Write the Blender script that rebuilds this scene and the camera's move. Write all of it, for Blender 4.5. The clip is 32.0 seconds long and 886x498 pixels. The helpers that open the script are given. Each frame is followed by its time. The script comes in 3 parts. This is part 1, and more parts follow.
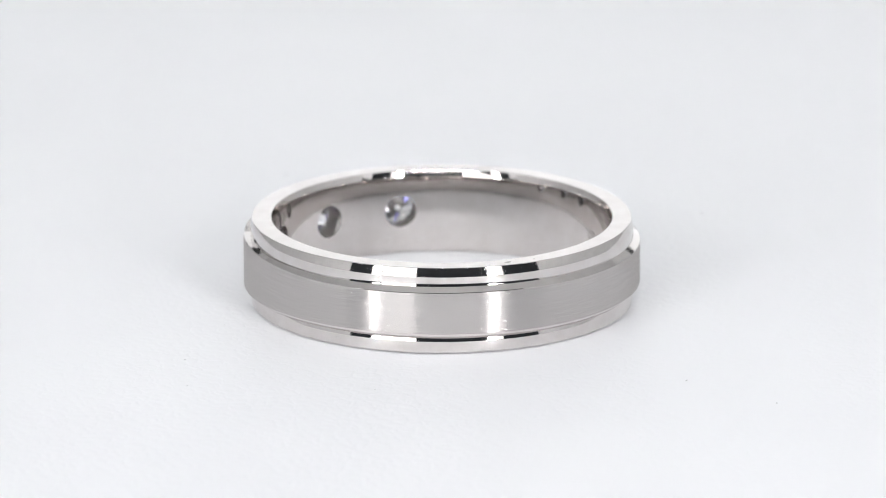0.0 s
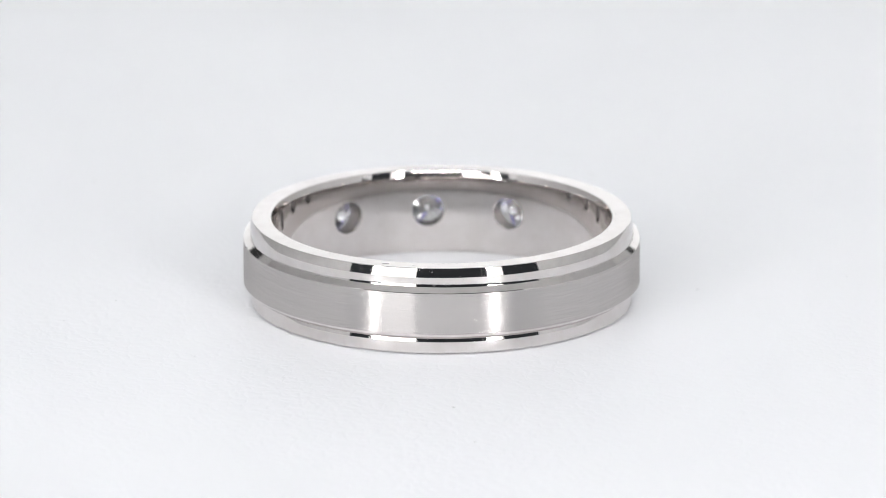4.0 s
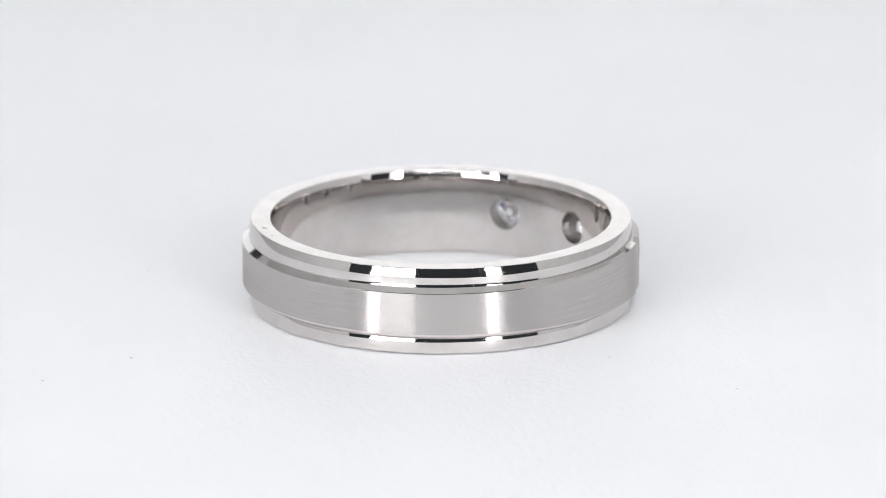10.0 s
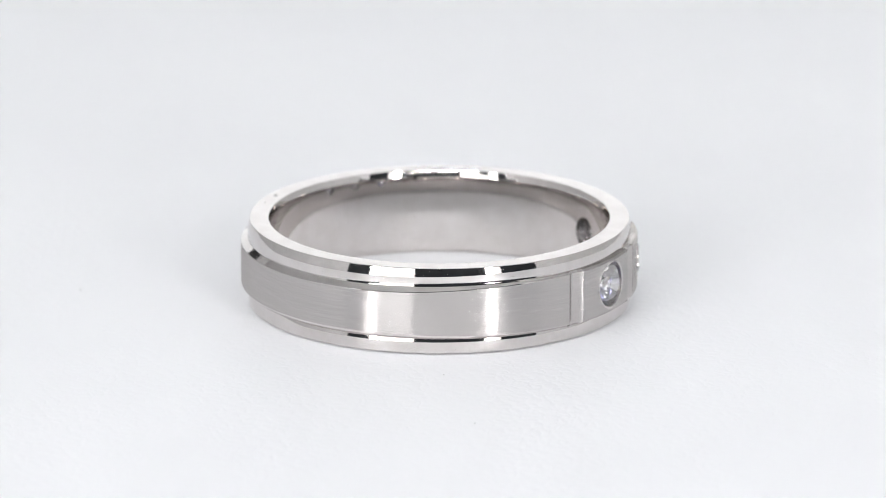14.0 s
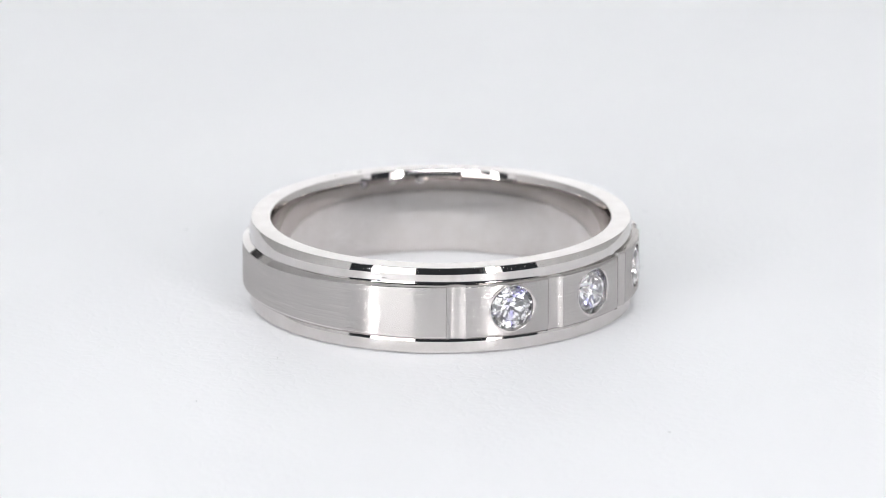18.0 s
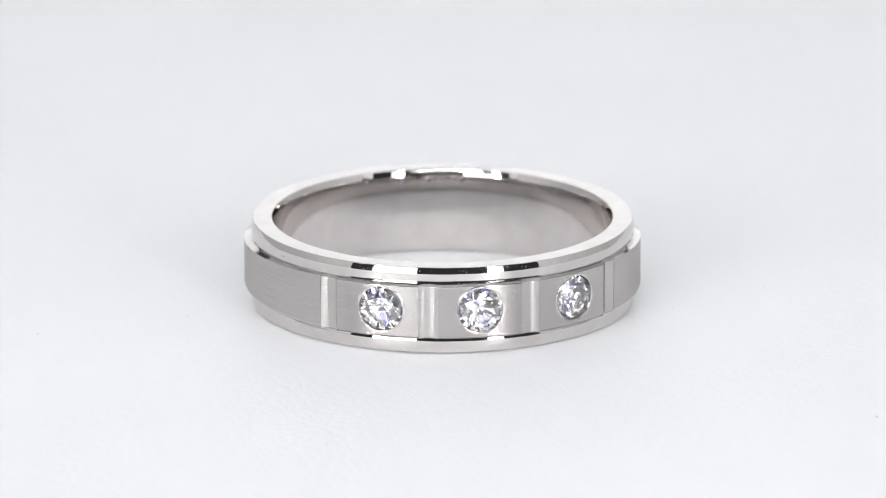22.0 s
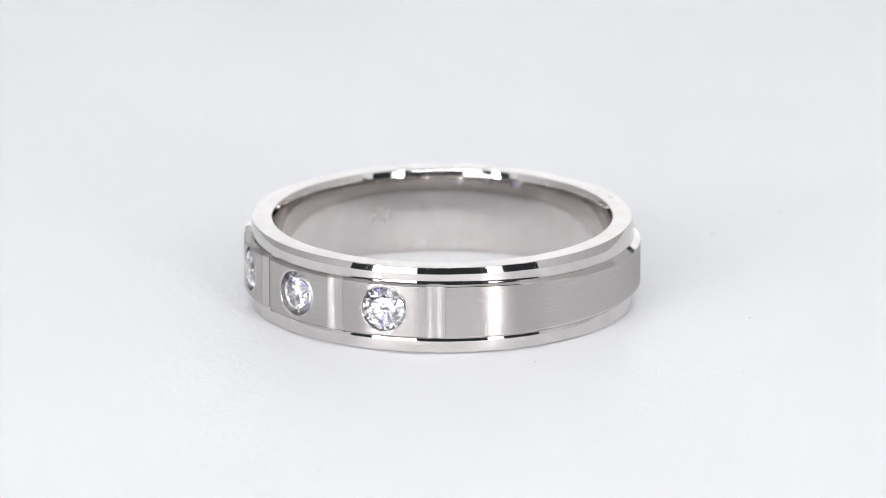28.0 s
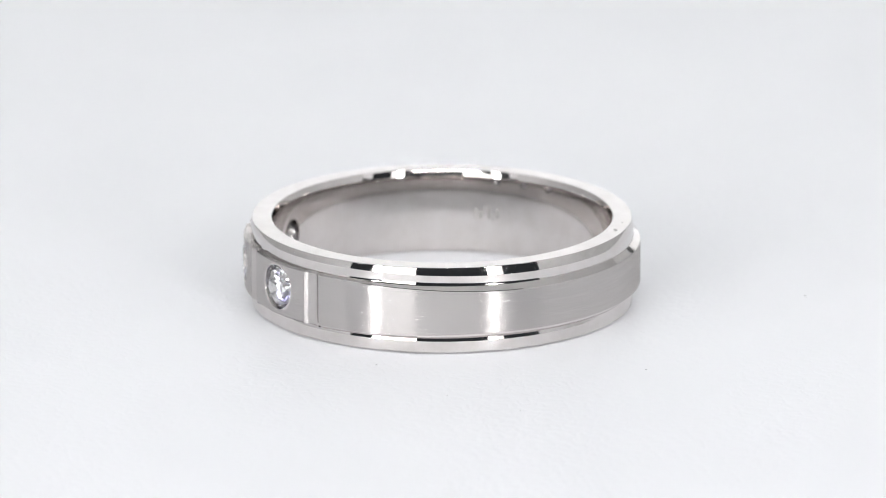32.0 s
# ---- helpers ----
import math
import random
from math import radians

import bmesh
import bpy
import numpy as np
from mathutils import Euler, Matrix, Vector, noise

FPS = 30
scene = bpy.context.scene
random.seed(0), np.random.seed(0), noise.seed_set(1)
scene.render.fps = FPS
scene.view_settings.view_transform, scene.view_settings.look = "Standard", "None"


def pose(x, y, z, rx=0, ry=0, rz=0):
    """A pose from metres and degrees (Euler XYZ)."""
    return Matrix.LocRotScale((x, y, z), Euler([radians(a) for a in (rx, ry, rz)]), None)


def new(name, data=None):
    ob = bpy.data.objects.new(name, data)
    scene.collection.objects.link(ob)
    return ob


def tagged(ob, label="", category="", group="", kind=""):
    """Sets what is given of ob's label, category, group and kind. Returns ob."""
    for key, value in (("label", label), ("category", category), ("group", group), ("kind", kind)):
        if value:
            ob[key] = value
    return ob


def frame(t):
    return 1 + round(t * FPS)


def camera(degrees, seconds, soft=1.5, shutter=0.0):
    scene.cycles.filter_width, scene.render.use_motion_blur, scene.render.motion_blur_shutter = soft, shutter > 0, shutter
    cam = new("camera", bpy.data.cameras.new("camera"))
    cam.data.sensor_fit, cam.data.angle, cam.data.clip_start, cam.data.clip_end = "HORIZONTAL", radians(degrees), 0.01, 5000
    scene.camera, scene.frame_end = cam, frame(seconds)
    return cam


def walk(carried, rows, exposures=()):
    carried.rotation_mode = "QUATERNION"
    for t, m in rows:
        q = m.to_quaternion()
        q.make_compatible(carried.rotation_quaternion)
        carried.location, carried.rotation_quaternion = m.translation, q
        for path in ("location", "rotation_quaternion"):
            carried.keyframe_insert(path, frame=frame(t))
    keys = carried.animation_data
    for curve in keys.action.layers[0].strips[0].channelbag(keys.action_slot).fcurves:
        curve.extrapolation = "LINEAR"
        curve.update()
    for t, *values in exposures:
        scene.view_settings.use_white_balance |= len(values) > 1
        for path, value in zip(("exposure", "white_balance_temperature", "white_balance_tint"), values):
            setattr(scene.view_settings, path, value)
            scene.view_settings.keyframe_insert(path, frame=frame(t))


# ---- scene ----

MM = 0.001
SECONDS = 32.0
Z_FOOT = -0.10                 # the foot of the ring, in millimetres, where it meets the cover

# ---------------------------------------------------------------- camera
EYE = (0.00006, -0.37393, 0.11098)
cam = camera(6.906, SECONDS, soft=0.7)
CAM_POSE = pose(*EYE, 90 - 16.157, 0, 0)
walk(cam, [(0.0, CAM_POSE), (SECONDS, CAM_POSE)])
cam.data.dof.use_dof = True
cam.data.dof.focus_distance = 0.379
cam.data.dof.aperture_fstop = 72.0
scene.view_settings.exposure = 0.11
scene.cycles.max_bounces = 24          # light runs many times round the bore and inside the stones
scene.cycles.glossy_bounces = 16
scene.cycles.transmission_bounces = 20

# ---------------------------------------------------------------- world: a dim room round the light tent
world = bpy.data.worlds.new("dim_room")
world.use_nodes = True
world.node_tree.nodes["Background"].inputs[0].default_value = (0.5, 0.55, 0.62, 1)
world.node_tree.nodes["Background"].inputs[1].default_value = 0.06
scene.world = world

LED_BAR = 30.0        # the two upright bars beside the opening
LED_SOFT = 1.5         # the cloth round each bar's bright core
LED_STRIP = 410.0      # the row of small lamps above it
LED_CARD = 3.0        # the wide soft panel beside the opening
BACK_GLOW = 0.36       # an even glow added to the back wall's cloth; no lamp behind


# ---------------------------------------------------------------- materials
def node_material(name):
    m = bpy.data.materials.new(name)
    m.use_nodes = True
    t = m.node_tree
    return m, t, t.nodes["Principled BSDF"]


def link(t, a, b):
    t.links.new(a, b)


def noise_node(t, scale, detail=4.0, rough=0.55, vector=None):
    n = t.nodes.new("ShaderNodeTexNoise")
    n.inputs["Scale"].default_value = scale
    n.inputs["Detail"].default_value = detail
    n.inputs["Roughness"].default_value = rough
    if vector is not None:
        link(t, vector, n.inputs["Vector"])
    return n


def ramp(t, source, lo, hi, a, b):
    r = t.nodes.new("ShaderNodeMapRange")
    link(t, source, r.inputs["Value"])
    for key, v in (("From Min", lo), ("From Max", hi), ("To Min", a), ("To Max", b)):
        r.inputs[key].default_value = v
    return r.outputs["Result"]


def tint(t, source, lo, hi, a, b):
    mx = t.nodes.new("ShaderNodeMix")
    mx.data_type = "RGBA"
    link(t, ramp(t, source, lo, hi, 0, 1), mx.inputs["Factor"])
    mx.inputs["A"].default_value = (*a, 1)
    mx.inputs["B"].default_value = (*b, 1)
    return mx.outputs["Result"]


def bump(t, bsdf, source, strength, distance):
    b = t.nodes.new("ShaderNodeBump")
    b.inputs["Strength"].default_value = strength
    b.inputs["Distance"].default_value = distance
    link(t, source, b.inputs["Height"])
    link(t, b.outputs["Normal"], bsdf.inputs["Normal"])
    return b


def object_coords(t, scale=(1, 1, 1)):
    c = t.nodes.new("ShaderNodeTexCoord")
    m = t.nodes.new("ShaderNodeMapping")
    m.inputs["Scale"].default_value = scale
    link(t, c.outputs["Object"], m.inputs["Vector"])
    return m.outputs["Vector"]


def around_coords(t, a_scale, z_scale):
    """Coordinates that run round the ring (angle) and up it, for marks left by turning and brushing."""
    c = t.nodes.new("ShaderNodeTexCoord")
    s = t.nodes.new("ShaderNodeSeparateXYZ")
    link(t, c.outputs["Object"], s.inputs["Vector"])
    at = t.nodes.new("ShaderNodeMath")
    at.operation = "ARCTAN2"
    link(t, s.outputs["X"], at.inputs[0])
    link(t, s.outputs["Y"], at.inputs[1])
    ma = t.nodes.new("ShaderNodeMath")
    ma.operation = "MULTIPLY"
    link(t, at.outputs[0], ma.inputs[0])
    ma.inputs[1].default_value = a_scale
    mz = t.nodes.new("ShaderNodeMath")
    mz.operation = "MULTIPLY"
    link(t, s.outputs["Z"], mz.inputs[0])
    mz.inputs[1].default_value = z_scale
    cb = t.nodes.new("ShaderNodeCombineXYZ")
    link(t, ma.outputs[0], cb.inputs["X"])
    link(t, mz.outputs[0], cb.inputs["Y"])
    return cb.outputs["Vector"]


METAL_A, METAL_B = (0.654, 0.622, 0.605), (0.704, 0.675, 0.661)


def polished_metal(name, rough=0.035, scratch=0.05):
    m, t, b = node_material(name)
    b.inputs["Metallic"].default_value = 1.0
    v = object_coords(t)
    n = noise_node(t, 900.0, 5, 0.6, v)
    link(t, tint(t, n.outputs["Fac"], 0.35, 0.65, METAL_A, METAL_B), b.inputs["Base Color"])
    fine = noise_node(t, 60.0, 3, 0.7, around_coords(t, 0.12, 9000.0 * MM * 10))
    link(t, ramp(t, fine.outputs["Fac"], 0.4, 0.75, rough, rough + 0.06), b.inputs["Roughness"])
    first = bump(t, b, fine.outputs["Fac"], scratch, 0.00001)
    # rare hairline scratches and pits
    hair = noise_node(t, 1.0, 2.0, 0.5, object_coords(t, (2600, 11000, 14000)))
    marks = ramp(t, hair.outputs["Fac"], 0.72, 0.82, 1.0, 0.0)
    second = bump(t, b, marks, 0.3, 0.00001)
    link(t, first.outputs["Normal"], second.inputs["Normal"])
    return m


def brushed_metal(name, rough, aniso, depth, dark, scratch):
    """Metal brushed round the ring: sharp along the brush lines, spread across them."""
    m = bpy.data.materials.new(name)
    m.use_nodes = True
    t = m.node_tree
    t.nodes.remove(t.nodes["Principled BSDF"])
    b = t.nodes.new("ShaderNodeBsdfAnisotropic")
    b.distribution = "GGX"
    b.inputs["Anisotropy"].default_value = aniso
    b.inputs["Rotation"].default_value = 0.0
    tan = t.nodes.new("ShaderNodeTangent")
    tan.direction_type, tan.axis = "RADIAL", "Z"
    link(t, tan.outputs["Tangent"], b.inputs["Tangent"])
    lines = noise_node(t, 14.0, 5, 0.75, around_coords(t, 0.10, 1200.0))
    patch = noise_node(t, 500.0, 4, 0.6, object_coords(t))
    brushed = tint(t, lines.outputs["Fac"], 0.3, 0.7, [c * (dark - 0.075) for c in METAL_A], [c * (dark + 0.075) for c in METAL_B])
    # short scratches between the brush lines, their glint painted as lighter colour
    stray = noise_node(t, 1.0, 1.0, 0.4, around_coords(t, 6.0, 26000.0))
    deep = ramp(t, stray.outputs["Fac"], 0.66, 0.72, 0.0, 1.0)
    worn = t.nodes.new("ShaderNodeMix")
    worn.data_type = "RGBA"
    link(t, ramp(t, stray.outputs["Fac"], 0.66, 0.74, 0.0, scratch), worn.inputs["Factor"])
    link(t, brushed, worn.inputs["A"])
    worn.inputs["B"].default_value = (*[c * 1.2 for c in METAL_B], 1)
    link(t, worn.outputs["Result"], b.inputs["Color"])
    mixed = t.nodes.new("ShaderNodeMath")
    mixed.operation = "ADD"
    link(t, lines.outputs["Fac"], mixed.inputs[0])
    link(t, ramp(t, patch.outputs["Fac"], 0.3, 0.7, -0.1, 0.1), mixed.inputs[1])
    link(t, ramp(t, mixed.outputs[0], 0.3, 0.75, rough - 0.02, rough + 0.02), b.inputs["Roughness"])
    total = t.nodes.new("ShaderNodeMath")
    total.operation = "SUBTRACT"
    link(t, lines.outputs["Fac"], total.inputs[0])
    link(t, deep, total.inputs[1])
    first = bump(t, b, total.outputs[0], depth, 0.00002)
    # small handling marks
    nicks = noise_node(t, 1.0, 2.0, 0.55, object_coords(t, (7000, 7000, 4200)))
    second = bump(t, b, ramp(t, nicks.outputs["Fac"], 0.68, 0.78, 1.0, 0.0), 0.3, 0.000008)
    link(t, first.outputs["Normal"], second.inputs["Normal"])
    link(t, b.outputs[0], t.nodes["Material Output"].inputs["Surface"])
    return m


def diamond_material():
    """Clear stone; its coloured fire is painted in as a random tint per facet."""
    m = bpy.data.materials.new("diamond_clear")
    m.use_nodes = True
    t = m.node_tree
    t.nodes.remove(t.nodes["Principled BSDF"])
    g = t.nodes.new("ShaderNodeBsdfGlass")
    g.inputs["Roughness"].default_value = 0.0
    g.inputs["IOR"].default_value = 2.417
    geo = t.nodes.new("ShaderNodeNewGeometry")
    cr = t.nodes.new("ShaderNodeValToRGB")
    cr.color_ramp.interpolation = "CONSTANT"
    stops = ((0.0, (1.0, 1.0, 1.0)), (0.70, (0.97, 0.968, 1.0)), (0.78, (1.0, 0.995, 0.97)), (0.93, (0.88, 0.90, 1.0)), (0.962, (1.0, 0.84, 0.76)), (0.985, (0.50, 0.48, 1.0)))
    while len(cr.color_ramp.elements) < len(stops):
        cr.color_ramp.elements.new(0.5)
    for e, (at, c) in zip(cr.color_ramp.elements, stops):
        e.position, e.color = at, (*c, 1)
    link(t, geo.outputs["Random Per Island"], cr.inputs["Fac"])
    link(t, cr.outputs["Color"], g.inputs["Color"])
    link(t, g.outputs[0], t.nodes["Material Output"].inputs["Surface"])
    return m


def leather_white():
    m, t, b = node_material("white_leatherette")
    v = object_coords(t)
    big = noise_node(t, 45.0, 3, 0.5, v)
    col = tint(t, big.outputs["Fac"], 0.3, 0.7, (0.866, 0.872, 0.896), (0.892, 0.898, 0.918))
    link(t, col, b.inputs["Base Color"])
    b.inputs["Roughness"].default_value = 0.5
    b.inputs["Specular IOR Level"].default_value = 0.45
    cells = t.nodes.new("ShaderNodeTexVoronoi")
    cells.feature = "DISTANCE_TO_EDGE"
    cells.inputs["Scale"].default_value = 1350.0
    warp = noise_node(t, 500.0, 3, 0.6, v)
    add = t.nodes.new("ShaderNodeVectorMath")
    add.operation = "MULTIPLY_ADD"
    link(t, warp.outputs["Color"], add.inputs[0])
    add.inputs[1].default_value = (0.002, 0.002, 0.002)
    link(t, v, add.inputs[2])
    link(t, add.outputs["Vector"], cells.inputs["Vector"])
    grain = noise_node(t, 2600.0, 4, 0.6, v)
    sm = t.nodes.new("ShaderNodeMath")
    sm.operation = "MULTIPLY_ADD"
    link(t, grain.outputs["Fac"], sm.inputs[0])
    sm.inputs[1].default_value = 0.5
    link(t, ramp(t, cells.outputs["Distance"], 0.0, 0.25, 0, 1), sm.inputs[2])
    bump(t, b, sm.outputs[0], 0.22, 0.00005)
    return m


def plain(name, a, b2, scale, rough, metallic=0.0):
    m, t, b = node_material(name)
    n = noise_node(t, scale, 4, 0.6, object_coords(t))
    link(t, tint(t, n.outputs["Fac"], 0.3, 0.7, a, b2), b.inputs["Base Color"])
    link(t, ramp(t, n.outputs["Fac"], 0.3, 0.7, rough - 0.05, rough + 0.05), b.inputs["Roughness"])
    b.inputs["Metallic"].default_value = metallic
    bump(t, b, n.outputs["Fac"], 0.1, 0.0003)
    return m


def glow(name, colour, strength):
    m, t, b = node_material(name)
    b.inputs["Base Color"].default_value = (0.8, 0.8, 0.8, 1)
    b.inputs["Emission Color"].default_value = (*colour, 1)
    b.inputs["Emission Strength"].default_value = strength
    return m


POLISHED = polished_metal("polished_white_gold", 0.03, 0.04)
INNER = polished_metal("inner_white_gold", 0.03, 0.05)
BRUSHED = brushed_metal("brushed_white_gold", 0.19, 0.76, 0.10, 0.77, 0.45)
SATIN = brushed_metal("satin_white_gold", 0.20, 0.72, 0.12, 0.75, 0.35)
CHAMFER = polished_metal("chamfer_white_gold", 0.05, 0.06)
FLUTED = brushed_metal("fluted_white_gold", 0.24, 0.45, 0.08, 0.84, 0.1)
DIAMOND = diamond_material()
LEATHER = leather_white()
TENT = plain("white_tent_cloth", (0.80, 0.81, 0.82), (0.86, 0.865, 0.87), 60, 0.8)
GREY_CLOTH = plain("silver_grey_tent_cloth", (0.58, 0.58, 0.58), (0.65, 0.65, 0.65), 60, 0.7)
PLASTIC = plain("white_plastic", (0.70, 0.70, 0.70), (0.76, 0.76, 0.76), 80, 0.4)
BLACK = plain("black_plastic", (0.012, 0.012, 0.013), (0.02, 0.02, 0.021), 80, 0.5)
STAMP = plain("stamped_metal", (0.40, 0.385, 0.37), (0.50, 0.485, 0.47), 3000, 0.5, 1.0)
GREY_DUST = plain("grey_dust", (0.52, 0.52, 0.53), (0.66, 0.66, 0.67), 3000, 0.9)
WHITE_LED = glow("white_led", (0.993, 0.990, 0.998), LED_BAR)
SOFT_BAR = glow("soft_bar_glow", (0.993, 0.990, 0.998), LED_SOFT)
WHITE_DOT = glow("white_led_dot", (0.993, 0.990, 0.998), LED_STRIP)
SOFT_PANEL = glow("soft_panel_glow", (0.993, 0.990, 0.998), LED_CARD)
GLOW_WALL = glow("tent_cloth_added_glow", (0.97, 1.0, 1.005), BACK_GLOW)


# ---------------------------------------------------------------- mesh helpers
def sharpen(bm, degrees):
    limit = radians(degrees)
    for f in bm.faces:
        f.smooth = True
    for e in bm.edges:
        if len(e.link_faces) == 2 and e.calc_face_angle(0.0) > limit:
            e.smooth = False


def part(name, bm, material, parent, label="", sharp=35.0, scale=1.0, kind="", second=None, rule=None):
    if scale != 1.0:
        bmesh.ops.scale(bm, vec=(scale, scale, scale), verts=bm.verts)
    bm.normal_update()
    if second is not None:
        for f in bm.faces:
            f.material_index = 1 if rule(f) else 0
    if sharp is not None:
        sharpen(bm, sharp)
    me = bpy.data.meshes.new(name)
    bm.to_mesh(me)
    bm.free()
    me.materials.append(material)
    if second is not None:
        me.materials.append(second)
    ob = new(name, me)
    if parent is not None:
        ob.parent = parent
    if label or kind:
        tagged(ob, label=label, kind=kind)
    return ob


def box_bm(lo, hi, bevel=0.0, seg=2):
    bm = bmesh.new()
    bmesh.ops.create_cube(bm, size=1.0)
    for v in bm.verts:
        v.co = Vector([lo[i] + (v.co[i] + 0.5) * (hi[i] - lo[i]) for i in range(3)])
    if bevel > 0:
        bmesh.ops.bevel(bm, geom=list(bm.edges), offset=bevel, segments=seg, profile=0.5, affect="EDGES")
    return bm


def on_ring(r, deg, z):
    """A point at radius r, deg degrees round from the front, at height z."""
    a = radians(deg)
    return Vector((r * math.sin(a), -r * math.cos(a), z))


def lathe(profile, angles, closed_profile=True, full=True):
    """Turns a profile of (r, z) round the upright axis through the angles."""
    bm = bmesh.new()
    shape = profile if callable(profile) else (lambda a: profile)
    cols = [[bm.verts.new(on_ring(r, a, z)) for r, z in shape(a)] for a in angles]
    n, k = len(cols[0]), len(cols)
    for i in range(k if full else k - 1):
        c, d = cols[i], cols[(i + 1) % k]
        for j in range(n if closed_profile else n - 1):
            bm.faces.new((c[j], d[j], d[(j + 1) % n], c[(j + 1) % n]))
    if not full and closed_profile:
        bm.faces.new(cols[0])
        bm.faces.new(list(reversed(cols[-1])))
    bmesh.ops.recalc_face_normals(bm, faces=bm.faces)
    return bm


def arc_points(c, r, a0, a1, n):
    return [(c[0] + r * math.cos(radians(a0 + (a1 - a0) * i / n)), c[1] + r * math.sin(radians(a0 + (a1 - a0) * i / n)))
            for i in range(n + 1)]

# ---------------------------------------------------------------- the light tent and its table
def build_table():
    """The table that carries everything; the unlit room beyond it is the dim world."""
    tagged(part("table_top", box_bm((-0.45, -0.62, -0.058), (0.45, 0.42, -0.033), 0.004), BLACK, None), "black table top under the light tent", "table", kind="structure")


TW, TF_W, TF_E, TB, TH = 0.20, -0.142, -0.125, 0.25, 0.30


def build_tent():
    tent = tagged(new("light_tent"), "white and silver-grey cloth photo light tent, open at the front", "light tent")
    part("base_sheet", box_bm((-TW, -0.26, -0.033), (TW, TB, -0.030)), TENT, tent)
    part("side_wall", box_bm((-TW - 0.004, TF_W, -0.033), (-TW, TB, TH)), GREY_CLOTH, tent, "silver-grey cloth side")
    part("side_wall", box_bm((TW, TF_E, -0.033), (TW + 0.004, TB, TH)), GREY_CLOTH, tent, "silver-grey cloth side")
    part("back_wall", box_bm((-0.166, TB, -0.033), (0.140, TB + 0.004, TH)), GLOW_WALL, tent, "white back wall with an added even glow")
    part("back_curtain", box_bm((-TW - 0.004, TB, -0.033), (-0.166, TB + 0.004, TH)), GREY_CLOTH, tent, "silver-grey cloth beside the glowing wall")
    part("back_curtain", box_bm((0.140, TB, -0.033), (TW + 0.004, TB + 0.004, TH)), GREY_CLOTH, tent, "silver-grey cloth beside the glowing wall")
    for x, half in ((-0.154, 0.014), (0.138, 0.005)):
        part("back_pole", box_bm((x - half, 0.240, -0.030), (x + half, 0.249, TH), 0.002), BLACK, tent, "black pole before the back wall")
    part("front_flap", box_bm((-0.204, -0.178, 0.085), (-0.200, TF_W, TH)), TENT, tent)
    part("front_flap", box_bm((0.200, -0.165, 0.085), (0.204, TF_E, TH)), TENT, tent)
    part("roof", box_bm((-TW - 0.004, -0.06, TH), (TW + 0.004, TB + 0.004, TH + 0.004)), GREY_CLOTH, tent, "silver-grey cloth roof")
    # unseen white sheet, added to throw light into the stones
    part("front_bounce", box_bm((-TW - 0.004, -0.22, TH), (TW + 0.004, -0.06, TH + 0.003)), TENT, tent, "white bounce sheet added over the opening")
    part("reflector_card", box_bm((-0.236, -0.344, -0.033), (-0.092, -0.340, 0.155)), SOFT_PANEL, tent, "glowing white soft panel")
    return tent


def light_bar(name, x0, x1, c0, c1, y, z0, z1):
    bar = tagged(new(name), "upright white lamp bar beside the tent opening", "lamp", group="lamp bars")
    part("housing", box_bm((x0 - 0.003, y - 0.014, z0 - 0.004), (x1 + 0.003, y - 0.002, z1 + 0.004), 0.002), BLACK, bar)
    part("diffuser", box_bm((x0, y - 0.002, z0), (x1, y, z1)), SOFT_BAR, bar, "softly glowing white diffuser")
    part("bright_core", box_bm((c0, y, z0 + 0.002), (c1, y + 0.002, z1 - 0.002)), WHITE_LED, bar, "bright white lamp core")
    part("foot", box_bm((x0 - 0.012, y - 0.04, -0.033), (x1 + 0.012, y + 0.004, -0.028), 0.001), BLACK, bar)
    part("stem", box_bm(((x0 + x1) / 2 - 0.006, y - 0.012, -0.029), ((x0 + x1) / 2 + 0.006, y - 0.004, z0 - 0.003), 0.001), BLACK, bar)
    return bar


def led_strip():
    strip = tagged(new("led_strip"), "row of small round white lamps across the tent's front opening", "lamp")
    part("rail", box_bm((-0.190, -0.362, 0.164), (0.160, -0.350, 0.184), 0.001), BLACK, strip)
    for x in (-0.186, 0.156):
        part("post", box_bm((x - 0.003, -0.361, -0.030), (x + 0.003, -0.355, 0.165), 0.001), BLACK, strip)
        part("post_foot", box_bm((x - 0.015, -0.375, -0.033), (x + 0.015, -0.345, -0.029), 0.001), BLACK, strip)
    for i in range(13):
        bm = bmesh.new()
        bmesh.ops.create_uvsphere(bm, u_segments=12, v_segments=8, radius=0.0033)
        bmesh.ops.translate(bm, vec=(-0.173 + 0.02465 * i, -0.3485, 0.174), verts=bm.verts)
        part("lamp_dot", bm, WHITE_DOT, strip)


